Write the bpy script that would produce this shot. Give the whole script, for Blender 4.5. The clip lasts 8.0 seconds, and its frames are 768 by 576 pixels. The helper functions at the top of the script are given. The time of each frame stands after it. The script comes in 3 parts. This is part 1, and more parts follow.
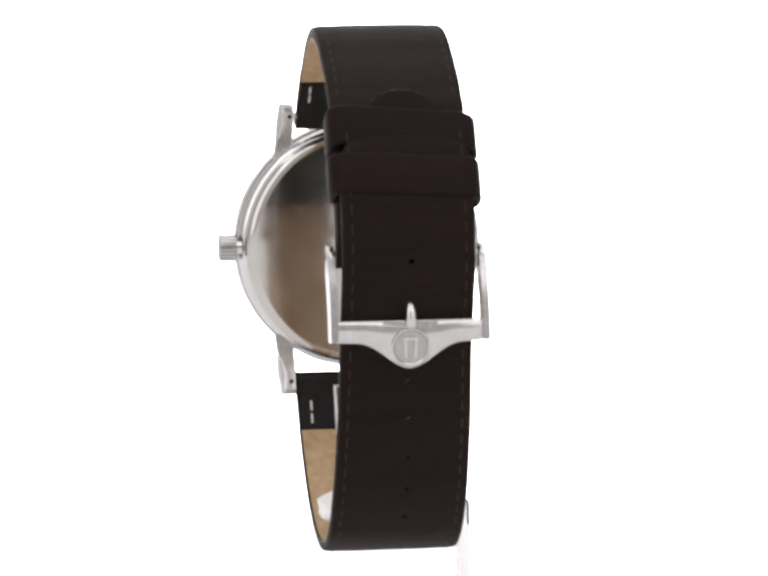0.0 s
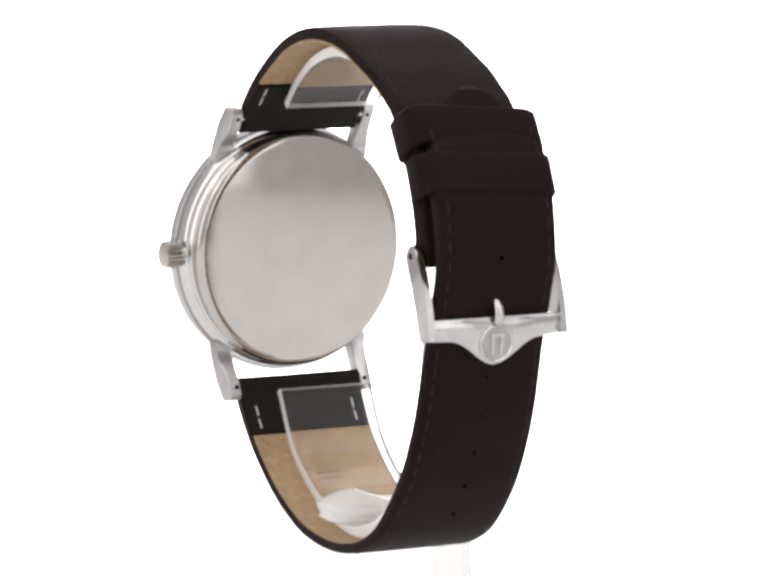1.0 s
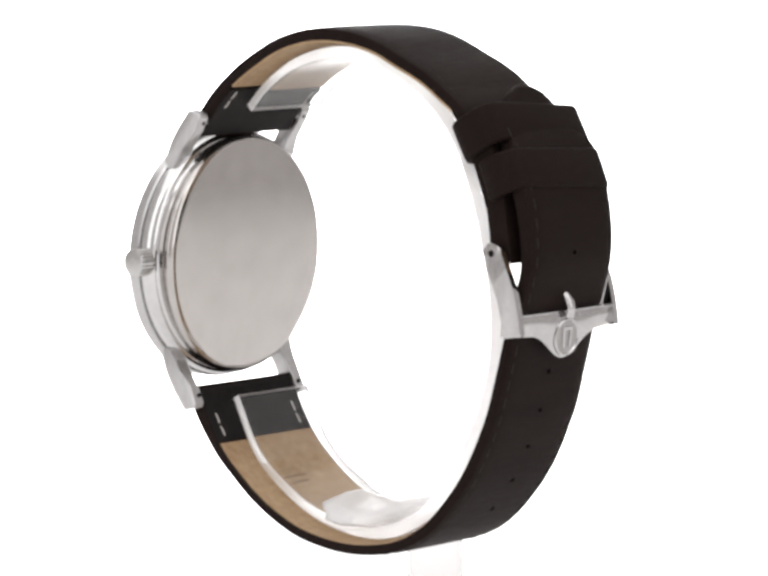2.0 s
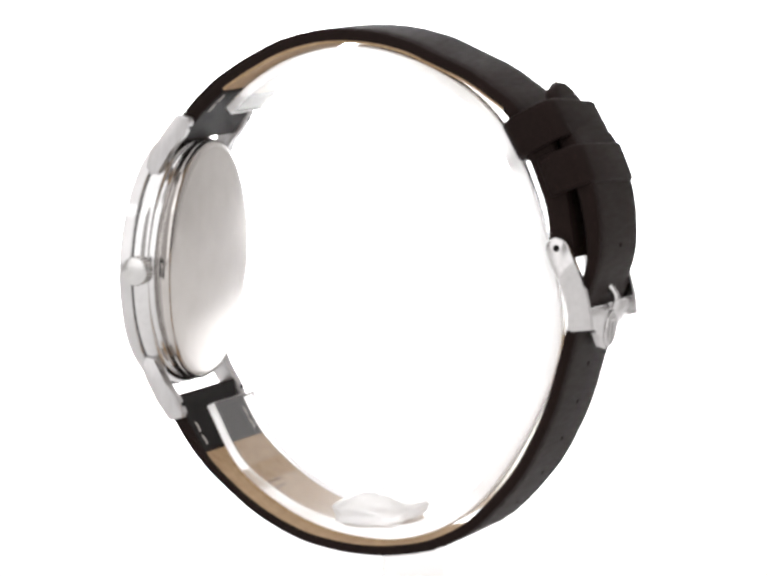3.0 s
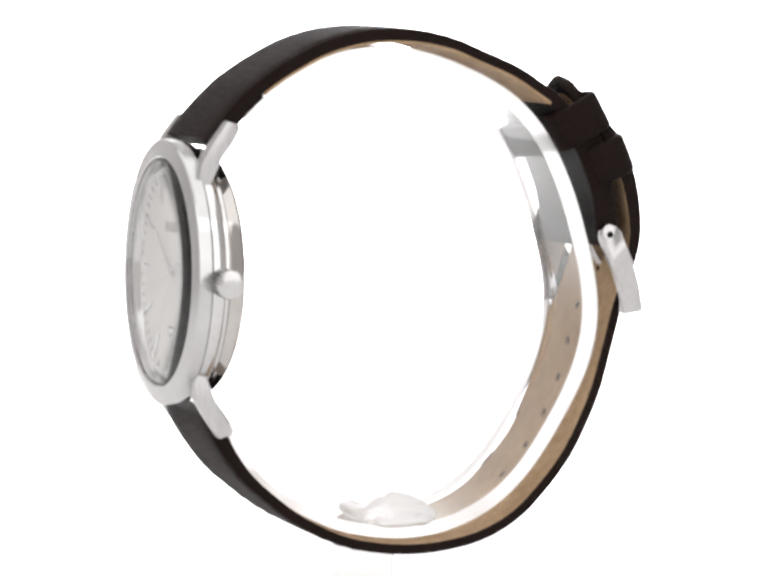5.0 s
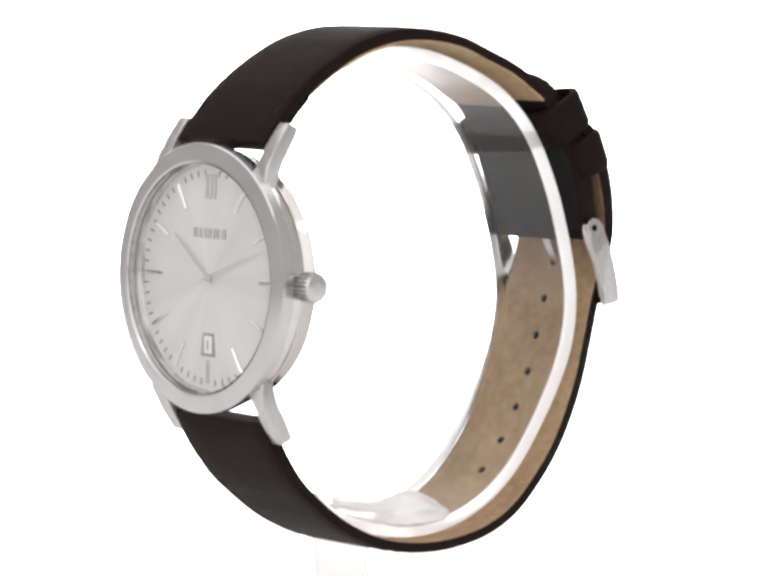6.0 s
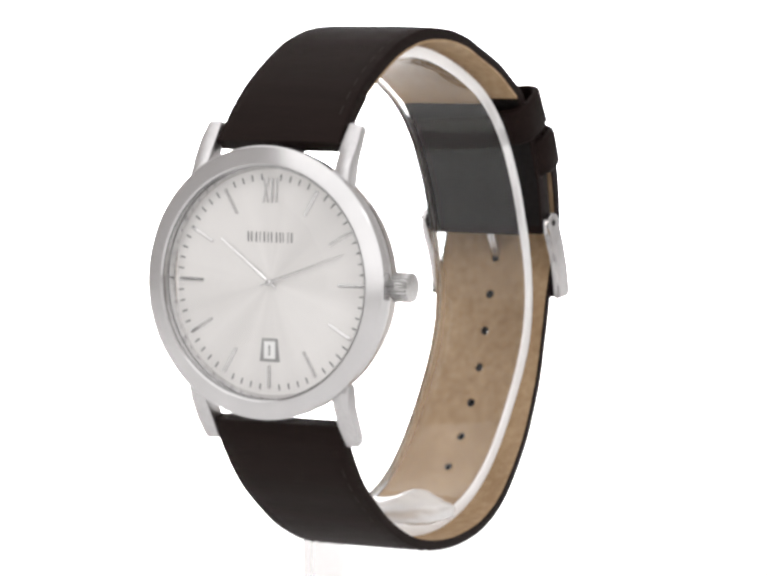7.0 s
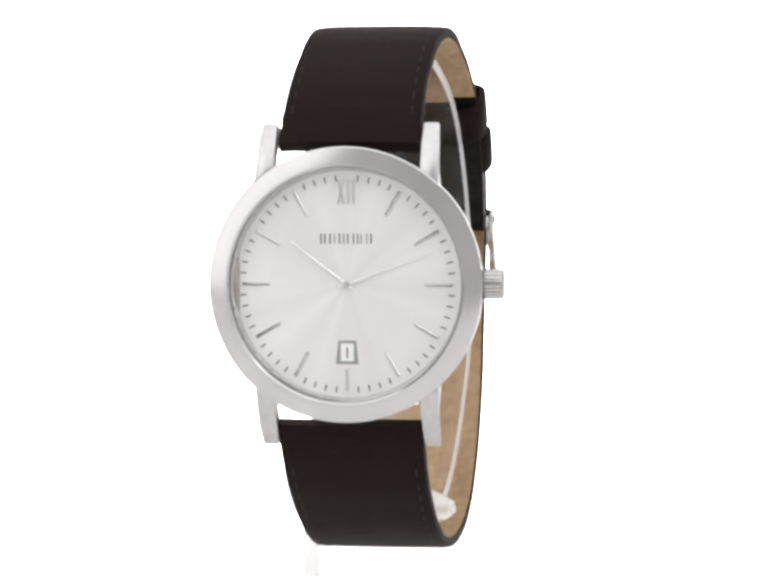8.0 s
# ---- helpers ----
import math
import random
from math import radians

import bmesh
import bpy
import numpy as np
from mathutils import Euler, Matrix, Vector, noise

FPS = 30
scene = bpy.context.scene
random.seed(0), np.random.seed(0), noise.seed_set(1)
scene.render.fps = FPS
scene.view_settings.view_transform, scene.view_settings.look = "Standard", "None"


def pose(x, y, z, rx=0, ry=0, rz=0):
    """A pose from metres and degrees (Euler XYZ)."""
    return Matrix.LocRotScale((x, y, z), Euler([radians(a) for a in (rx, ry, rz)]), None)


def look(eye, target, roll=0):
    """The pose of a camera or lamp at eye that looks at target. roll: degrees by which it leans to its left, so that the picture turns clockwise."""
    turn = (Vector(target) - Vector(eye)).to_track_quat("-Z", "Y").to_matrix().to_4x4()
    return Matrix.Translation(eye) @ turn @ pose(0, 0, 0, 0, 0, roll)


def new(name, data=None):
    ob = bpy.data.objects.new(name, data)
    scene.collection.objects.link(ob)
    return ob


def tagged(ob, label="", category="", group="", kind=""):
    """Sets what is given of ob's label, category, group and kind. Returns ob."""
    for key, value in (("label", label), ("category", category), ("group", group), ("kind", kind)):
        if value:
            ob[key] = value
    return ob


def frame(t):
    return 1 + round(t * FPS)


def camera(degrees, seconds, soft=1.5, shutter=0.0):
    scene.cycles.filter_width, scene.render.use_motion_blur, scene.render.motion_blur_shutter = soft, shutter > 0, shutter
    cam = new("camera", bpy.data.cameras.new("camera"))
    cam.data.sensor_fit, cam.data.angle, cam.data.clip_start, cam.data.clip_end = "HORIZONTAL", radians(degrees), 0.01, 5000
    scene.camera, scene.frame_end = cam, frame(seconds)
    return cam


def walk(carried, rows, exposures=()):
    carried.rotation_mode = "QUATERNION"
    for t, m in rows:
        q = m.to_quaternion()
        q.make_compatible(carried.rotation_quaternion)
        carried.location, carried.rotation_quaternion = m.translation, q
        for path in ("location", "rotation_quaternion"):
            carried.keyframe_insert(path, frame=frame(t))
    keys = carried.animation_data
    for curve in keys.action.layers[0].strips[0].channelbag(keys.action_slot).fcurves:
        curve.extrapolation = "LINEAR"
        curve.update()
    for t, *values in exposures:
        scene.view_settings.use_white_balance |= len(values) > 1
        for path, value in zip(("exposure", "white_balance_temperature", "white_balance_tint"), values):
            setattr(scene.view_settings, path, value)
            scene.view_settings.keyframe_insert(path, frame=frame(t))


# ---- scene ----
# A wristwatch on a clear acrylic holder turns before a camera that stands still, in a white product-photo studio.
MM = 0.001
cam = camera(11.03, 8.0, soft=3.3)
EYE = pose(0, -0.582, 0.05465, 90 - 5.718, 0, 0.007) @ pose(0, 0, 0, 0, 0, -0.6)
walk(cam, [(0.0, EYE), (8.0, EYE)])


# ---------------------------------------------------------------- light
world = bpy.data.worlds.new("studio")
scene.world = world
world.use_nodes = True
world.node_tree.nodes["Background"].inputs[0].default_value = (1.0, 0.955, 0.935, 1)
world.node_tree.nodes["Background"].inputs[1].default_value = 0.57


def softbox(name, eye, target, wide, high, watts, spread=180, colour=(1, 1, 1)):
    data = bpy.data.lights.new(name, "AREA")
    data.shape, data.size, data.size_y, data.energy, data.color = "RECTANGLE", wide, high, watts, colour
    data.spread = radians(spread)
    ob = new(name, data)
    ob.matrix_world = look(eye, target)
    return ob


softbox("softbox_top", (0, -0.05, 0.75), (0, 0, 0), 1.3, 1.3, 5.3)
softbox("softbox_left", (-0.74, -0.9, 0.49), (0, 0, 0.0), 0.8, 1.15, 3.2)
softbox("softbox_right", (0.74, -0.9, 0.49), (0, 0, 0.0), 0.8, 1.15, 3.2)
# two unseen narrow lamps, added to burn the paper behind the watch to white
softbox("backdrop_whitener", (0, 0.66, 1.0), (0, 0.70, -0.075), 0.25, 0.9, 5.5, 12)
softbox("wall_whitener", (0, 0.92, 1.1), (0, 0.97, 0.0), 0.5, 0.4, 6.2, 18)


# ---------------------------------------------------------------- materials
def material(name):
    m = bpy.data.materials.new(name)
    m.use_nodes = True
    return m, m.node_tree.nodes, m.node_tree.links, m.node_tree.nodes["Principled BSDF"]


def mottled(name, dark, light, scale, rough=(0.4, 0.6), metal=0.0, bump=0.0, stretch=(1, 1, 1), fine=4.0, spec=0.5, dist=0.0001):
    """Two scales of noise drive colour, roughness and relief."""
    m, n, l, b = material(name)
    co = n.new("ShaderNodeTexCoord")
    mp = n.new("ShaderNodeMapping")
    mp.inputs["Scale"].default_value = stretch
    l.new(co.outputs["Object"], mp.inputs["Vector"])
    big, small = n.new("ShaderNodeTexNoise"), n.new("ShaderNodeTexNoise")
    for node, sc, det in ((big, scale, 4), (small, scale * fine, 6)):
        node.inputs["Scale"].default_value = sc
        node.inputs["Detail"].default_value = det
        l.new(mp.outputs["Vector"], node.inputs["Vector"])
    mix = n.new("ShaderNodeMath")
    mix.operation = "MULTIPLY_ADD"
    mix.inputs[1].default_value = 0.5
    half = n.new("ShaderNodeMath")
    half.operation = "MULTIPLY"
    half.inputs[1].default_value = 0.5
    l.new(big.outputs["Fac"], half.inputs[0])
    l.new(small.outputs["Fac"], mix.inputs[0])
    l.new(half.outputs[0], mix.inputs[2])
    ramp = n.new("ShaderNodeValToRGB")
    ramp.color_ramp.elements[0].position, ramp.color_ramp.elements[1].position = 0.32, 0.68
    ramp.color_ramp.elements[0].color, ramp.color_ramp.elements[1].color = (*dark, 1), (*light, 1)
    l.new(mix.outputs[0], ramp.inputs["Fac"])
    l.new(ramp.outputs["Color"], b.inputs["Base Color"])
    rr = n.new("ShaderNodeMapRange")
    rr.inputs["To Min"].default_value, rr.inputs["To Max"].default_value = rough
    l.new(small.outputs["Fac"], rr.inputs["Value"])
    l.new(rr.outputs["Result"], b.inputs["Roughness"])
    b.inputs["Metallic"].default_value = metal
    b.inputs["Specular IOR Level"].default_value = spec
    if bump:
        bp = n.new("ShaderNodeBump")
        bp.inputs["Strength"].default_value = bump
        bp.inputs["Distance"].default_value = dist
        l.new(mix.outputs[0], bp.inputs["Height"])
        l.new(bp.outputs["Normal"], b.inputs["Normal"])
    return m


def sunburst(name, colour, rough, aniso, metal, turn=0.0):
    """Silvered dial brushed from its centre outwards."""
    m, n, l, b = material(name)
    b.inputs["Base Color"].default_value = (*colour, 1)
    b.inputs["Metallic"].default_value = metal
    b.inputs["Roughness"].default_value = rough
    b.inputs["Anisotropic"].default_value = aniso
    b.inputs["Anisotropic Rotation"].default_value = turn
    # brushing from the centre, its sheen put into the colour as random rays
    co, flat, unit = n.new("ShaderNodeTexCoord"), n.new("ShaderNodeVectorMath"), n.new("ShaderNodeVectorMath")
    flat.operation, unit.operation = "MULTIPLY", "NORMALIZE"
    flat.inputs[1].default_value = (1, 0, 1)
    l.new(co.outputs["Object"], flat.inputs[0])
    l.new(flat.outputs[0], unit.inputs[0])
    ramp = n.new("ShaderNodeValToRGB")
    ramp.color_ramp.elements[0].position, ramp.color_ramp.elements[1].position = 0.3, 0.7
    ramp.color_ramp.elements[0].color = (*[c * 0.93 for c in colour], 1)
    ramp.color_ramp.elements[1].color = (*[c * 1.05 for c in colour], 1)
    grain = n.new("ShaderNodeTexNoise")
    grain.inputs["Scale"].default_value, grain.inputs["Detail"].default_value = 2.2, 9
    l.new(unit.outputs[0], grain.inputs["Vector"])
    l.new(grain.outputs["Fac"], ramp.inputs["Fac"])
    l.new(ramp.outputs["Color"], b.inputs["Base Color"])
    t = n.new("ShaderNodeTangent")
    t.direction_type, t.axis = "RADIAL", "Y"
    l.new(t.outputs[0], b.inputs["Tangent"])
    return m


def clear(name, colour=(1, 1, 1), rough=0.0, ior=1.49):
    m, n, l, b = material(name)
    b.inputs["Base Color"].default_value = (*colour, 1)
    b.inputs["Transmission Weight"].default_value = 1.0
    b.inputs["Roughness"].default_value = rough
    b.inputs["IOR"].default_value = ior
    return m


LEATHER = mottled("black_brown_leather", (0.008, 0.0049, 0.0046), (0.0125, 0.0076, 0.0071), 300, (0.48, 0.66), bump=0.5, stretch=(0.16, 1, 1), fine=6, spec=0.08, dist=0.00012)
LEATHER.node_tree.nodes["Principled BSDF"].inputs["Specular Tint"].default_value = (1.0, 0.82, 0.74, 1)
LEATHER_IN = mottled("black_lining_leather", (0.0078, 0.0066, 0.0066), (0.0135, 0.0115, 0.0115), 400, (0.5, 0.65), bump=0.25, spec=0.1)
# near-black for solid discs that stand in for the shade inside holes
HOLE_SHADE = mottled("hole_shade_black", (0.003, 0.0025, 0.002), (0.007, 0.006, 0.005), 500, (0.5, 0.7), spec=0.08)
TAN = mottled("tan_lining_leather", (0.3, 0.192, 0.104), (0.47, 0.335, 0.208), 90, (0.55, 0.75), bump=0.25, fine=9, spec=0.25)
THREAD = mottled("dark_thread", (0.011, 0.008, 0.007), (0.03, 0.024, 0.021), 2000, (0.6, 0.8), spec=0.15)
STAMP = mottled("worn_stamp", (0.17, 0.105, 0.06), (0.27, 0.18, 0.11), 1500, (0.6, 0.8), spec=0.2)
# light caught by the flap stitches, put into a pale thread colour
THREAD_GLINT = mottled("glint_thread", (0.4, 0.38, 0.36), (0.6, 0.58, 0.55), 2000, (0.6, 0.8))
STEEL = mottled("polished_steel", (0.62, 0.615, 0.615), (0.7, 0.695, 0.695), 300, (0.08, 0.16), metal=1.0)
BRUSHED = mottled("brushed_steel", (0.5, 0.492, 0.495), (0.6, 0.592, 0.595), 500, (0.27, 0.4), metal=1.0, stretch=(1, 1, 0.2), bump=0.03)
FLUTED = mottled("satin_steel", (0.56, 0.555, 0.55), (0.66, 0.655, 0.65), 700, (0.16, 0.26), metal=1.0)
# rougher steel, also coloured darker to paint the shade of the emblem's recess
DULL_SHADE = mottled("dull_shaded_steel", (0.36, 0.35, 0.345), (0.46, 0.45, 0.445), 900, (0.3, 0.45), metal=1.0)
BACK = mottled("mirror_steel", (0.51, 0.485, 0.465), (0.57, 0.545, 0.525), 60, (0.09, 0.14), metal=1.0)
DIAL = sunburst("silver_sunburst_dial", (0.72, 0.703, 0.69), 0.46, 0.75, 0.3)
BEZEL = sunburst("circular_brushed_bezel", (0.6, 0.594, 0.597), 0.2, 0.85, 1.0, 0.25)
BRIGHT = mottled("bright_polished_steel", (0.5, 0.49, 0.49), (0.6, 0.59, 0.59), 400, (0.1, 0.2), metal=1.0)
MARKER = mottled("polished_marker", (0.66, 0.655, 0.655), (0.74, 0.735, 0.735), 900, (0.14, 0.22), metal=1.0)
INK = mottled("dark_grey_ink", (0.045, 0.044, 0.045), (0.08, 0.079, 0.08), 3000, (0.4, 0.6))
GREY_INK = mottled("grey_ink", (0.24, 0.237, 0.235), (0.31, 0.307, 0.305), 3000, (0.4, 0.6))
WHITE = mottled("white_date_disc", (0.74, 0.74, 0.73), (0.8, 0.8, 0.79), 1500, (0.5, 0.7))
CRYSTAL = clear("mineral_crystal", ior=1.30)
ACRYLIC = clear("clear_acrylic", (1.0, 0.995, 0.99), ior=1.31)
# a trace of white diffuse veils it in place of a pale reflection
ACRYLIC.node_tree.nodes["Principled BSDF"].inputs["Transmission Weight"].default_value = 0.993
# cut edge of the ring: the light it pipes is painted as near white
SAWN_LIT = mottled("sawn_lit_edge", (0.96, 0.955, 0.955), (0.985, 0.98, 0.98), 500, (0.3, 0.5))
SAWN_LIT.node_tree.nodes["Principled BSDF"].inputs["Transmission Weight"].default_value = 0.35
SATIN = clear("satin_acrylic", (1.0, 0.995, 0.99), rough=0.35, ior=1.2)
POLISHED = clear("polished_acrylic", (1.0, 0.985, 0.985), ior=1.14)
FROST = mottled("cloudy_acrylic", (0.95, 0.945, 0.945), (0.98, 0.975, 0.975), 300, (0.15, 0.3))
FROST.node_tree.nodes["Principled BSDF"].inputs["Transmission Weight"].default_value = 0.55
FROST.node_tree.nodes["Principled BSDF"].inputs["IOR"].default_value = 1.2
GREY_TOP = mottled("pale_grey_laminate", (0.74, 0.73, 0.72), (0.8, 0.79, 0.78), 25, (0.5, 0.7), spec=0.2)
PAPER = mottled("white_backdrop_paper", (0.86, 0.86, 0.86), (0.9, 0.9, 0.9), 12, (0.8, 0.95), spec=0.1)


# ---------------------------------------------------------------- mesh helpers
def part(name, bm, mat, parent=None, label="", m=None, sharp=35):
    """Links a bmesh as one mesh object, under a thing or a part."""
    bmesh.ops.recalc_face_normals(bm, faces=bm.faces)
    me = bpy.data.meshes.new(name)
    bm.to_mesh(me)
    bm.free()
    for p in me.polygons:
        p.use_smooth = True
    me.set_sharp_from_angle(angle=radians(sharp))
    me.materials.append(mat)
    ob = new(name, me)
    ob.parent = parent
    if m is not None:
        ob.matrix_local = m
    if label:
        ob["label"] = label
    return ob


def alike(name, ob, parent, m):
    """A further piece on the mesh of another one."""
    o = new(name, ob.data)
    o.parent = parent
    o.matrix_local = m
    return o


def revolve(profile, steps=112, bm=None):
    """Turns a profile of (radius, y) in mm round the y axis."""
    bm = bm or bmesh.new()
    rings = []
    for r, y in profile:
        if r < 1e-6:
            rings.append([bm.verts.new((0, y * MM, 0))])
        else:
            rings.append([bm.verts.new((r * math.cos(2 * math.pi * i / steps) * MM, y * MM, r * math.sin(2 * math.pi * i / steps) * MM)) for i in range(steps)])
    for a, b in zip(rings, rings[1:]):
        for i in range(steps):
            j = (i + 1) % steps
            vs = [a[0]] if len(a) == 1 else [a[i], a[j]]
            vs += [b[0]] if len(b) == 1 else [b[j], b[i]]
            if len(vs) > 2:
                bm.faces.new(vs)
    return bm


def spline(points, count):
    """A smooth curve through the points, at even steps of its length."""
    p = np.array(points, float)
    p = np.vstack([2 * p[0] - p[1], p, 2 * p[-1] - p[-2]])
    out = []
    for i in range(1, len(p) - 2):
        for t in np.linspace(0, 1, 24, endpoint=False):
            out.append(0.5 * (2 * p[i] + (p[i + 1] - p[i - 1]) * t + (2 * p[i - 1] - 5 * p[i] + 4 * p[i + 1] - p[i + 2]) * t * t + (3 * p[i] - p[i - 1] - 3 * p[i + 1] + p[i + 2]) * t ** 3))
    out.append(p[-2])
    out = np.array(out)
    s = np.concatenate([[0], np.cumsum(np.linalg.norm(np.diff(out, axis=0), axis=1))])
    return np.stack([np.interp(np.linspace(0, s[-1], count), s, out[:, k]) for k in range(out.shape[1])], 1), s[-1]


def skew(y):
    """The strap runs a little to one side at the buckle."""
    return -0.2 + 1.6 * min(1.0, max(0.0, (y + 28) / 60))


class Band:
    """A strip in the y-z plane; side is +1 where its outer face lies to the left of its run."""

    def __init__(self, points, side, count=150):
        self.p, self.length = spline(points, count)
        t = np.gradient(self.p, axis=0)
        self.t = t / np.linalg.norm(t, axis=1)[:, None]
        self.n = np.stack([-self.t[:, 1], self.t[:, 0]], 1) * side

    def at(self, s):
        """Place, run and outward normal at the share s of the length."""
        k = s * (len(self.p) - 1)
        f = lambda a: np.array([np.interp(k, range(len(a)), a[:, 0]), np.interp(k, range(len(a)), a[:, 1])])
        return f(self.p), f(self.t), f(self.n)

    def seat(self, s, x, off):
        p, t, n = self.at(s)
        p = p + n * off
        m = Matrix(((1, 0, 0, (x + skew(p[0])) * MM), (0, t[0], n[0], p[0] * MM), (0, t[1], n[1], p[1] * MM), (0, 0, 0, 1)))
        return m

    def sheet(self, s0, s1, width, low, high, dome=0.0, steps=90, tip=0.0):
        """A solid strip between two offsets from the centreline; width, low and high are functions of s, in mm."""
        bm = bmesh.new()
        rows = []
        for i in range(steps + 1):
            s = s0 + (s1 - s0) * i / steps
            p, t, n = self.at(s)
            w, a, b = width(s) / 2, low(s), high(s)
            left = (s1 - s) * self.length
            if tip and left < tip:
                k = left / tip
                w *= max(0.06, min(1.0, 0.30 * math.sqrt(min(1.0, k / 0.12)) + 0.70 * max(0.0, (k - 0.06) / 0.94) ** 0.8))
            if tip and left < 0.9:
                mid, k = (a + b) / 2, max(0.35, math.sqrt(1 - (1 - left / 0.9) ** 2))
                a, b = mid + (a - mid) * k, mid + (b - mid) * k
            r = min(0.45, (b - a) * 0.42)
            sec = [(-w + 0.08, a), (-w, a + 0.1), (-w, b - r), (-w + 0.3 * r, b - 0.3 * r), (-w + r, b)]
            sec += [(-w + r + (2 * w - 2 * r) * k / 8, b + dome * (1 - (2 * k / 8 - 1) ** 4)) for k in range(1, 8)]
            sec += [(w - r, b), (w - 0.3 * r, b - 0.3 * r), (w, b - r), (w, a + 0.1), (w - 0.08, a)]
            rows.append([bm.verts.new(((x + skew(p[0])) * MM, (p[0] + n[0] * o) * MM, (p[1] + n[1] * o) * MM)) for x, o in sec])
        for a, b in zip(rows, rows[1:]):
            for i in range(len(a)):
                j = (i + 1) % len(a)
                bm.faces.new((a[i], a[j], b[j], b[i]))
        bm.faces.new(rows[0])
        bm.faces.new(rows[-1])
        return bm


def box(bm, x0, x1, y0, y1, z0, z1, bevel=0.0):
    """A block in mm, with rounded edges."""
    made = bmesh.ops.create_cube(bm, size=1.0)["verts"]
    for v in made:
        v.co = Vector(((x0 + x1) / 2 + v.co.x * (x1 - x0), (y0 + y1) / 2 + v.co.y * (y1 - y0), (z0 + z1) / 2 + v.co.z * (z1 - z0))) * MM
    if bevel:
        edges = {e for v in made for e in v.link_edges}
        bmesh.ops.bevel(bm, geom=list(edges), offset=bevel * MM, segments=2, affect="EDGES", profile=0.5)
    return bm


def prism(points, x0, x1, bevel=0.0, axis="x"):
    """An outline of (y, z) in mm pushed along x (or (x, z) along y)."""
    bm = bmesh.new()
    put = (lambda a, b, c: (c, a, b)) if axis == "x" else (lambda a, b, c: (a, c, b))
    lo = [bm.verts.new(Vector(put(a, b, x0)) * MM) for a, b in points]
    hi = [bm.verts.new(Vector(put(a, b, x1)) * MM) for a, b in points]
    bm.faces.new(lo)
    bm.faces.new(hi)
    for i in range(len(lo)):
        j = (i + 1) % len(lo)
        bm.faces.new((lo[i], lo[j], hi[j], hi[i]))
    if bevel:
        rim = [e for e in bm.edges if all(v in lo for v in e.verts) or all(v in hi for v in e.verts)]
        bmesh.ops.bevel(bm, geom=rim, offset=bevel * MM, segments=2, affect="EDGES", profile=0.5)
    return bm


def rod(points, radius, flat=1.0, sides=10):
    """A round bar along points (x, y, z) in mm."""
    bm = bmesh.new()
    p = np.array(points, float)
    rings = []
    for i, q in enumerate(p):
        d = Vector(p[min(i + 1, len(p) - 1)] - p[max(i - 1, 0)]).normalized()
        u = Vector((1, 0, 0)) if abs(d.x) < 0.9 else Vector((0, 1, 0))
        v = d.cross(u).normalized()
        u = v.cross(d)
        rings.append([bm.verts.new((Vector(q) + (u * math.cos(2 * math.pi * k / sides) + v * flat * math.sin(2 * math.pi * k / sides)) * radius) * MM) for k in range(sides)])
    for a, b in zip(rings, rings[1:]):
        for i in range(sides):
            j = (i + 1) % sides
            bm.faces.new((a[i], a[j], b[j], b[i]))
    bm.faces.new(rings[0])
    bm.faces.new(rings[-1])
    return bm


# ---------------------------------------------------------------- setting
FLOOR = -0.075


def backdrop():
    """One sheet of white paper: floor, curve and back wall."""
    bm = bmesh.new()
    prof = [(-1.0, FLOOR), (0.7, FLOOR)] + [(0.7 + 0.5 * math.sin(a), FLOOR + 0.5 - 0.5 * math.cos(a)) for a in np.linspace(0.1, math.pi / 2, 16)] + [(1.2, 1.4)]
    rows = [[bm.verts.new((x, y, z)) for y, z in prof] for x in (-1.5, 1.5)]
    back = [[bm.verts.new((x, y + (0.004 if z > FLOOR + 0.3 else 0.0), z - 0.002)) for y, z in prof] for x in (-1.5, 1.5)]
    for i in range(len(prof) - 1):
        bm.faces.new((rows[0][i], rows[1][i], rows[1][i + 1], rows[0][i + 1]))
        bm.faces.new((back[0][i], back[0][i + 1], back[1][i + 1], back[1][i]))
    ob = part("backdrop", bm, PAPER)
    return tagged(ob, "seamless white paper backdrop curving up from the floor", "backdrop", kind="structure")


def table():
    """Plain grey top on which the paper lies."""
    bm = bmesh.new()
    box(bm, -1600, 1600, -1100, 1250, FLOOR / MM - 32, FLOOR / MM - 4, 4)
    return tagged(part("table_top", bm, GREY_TOP), "plain pale grey studio table top under the paper", "table", kind="structure")


backdrop()
table()

# ---------------------------------------------------------------- the watch
CASE = pose(-0.2 * MM, -31.25 * MM, 0.1 * MM, -2.4, 0, 0)
DIAL_SEAT = CASE @ pose(0, 0.75 * MM, 0)
watch = tagged(new("wristwatch"), "silver steel wristwatch with black leather strap on clear holder", "watch")


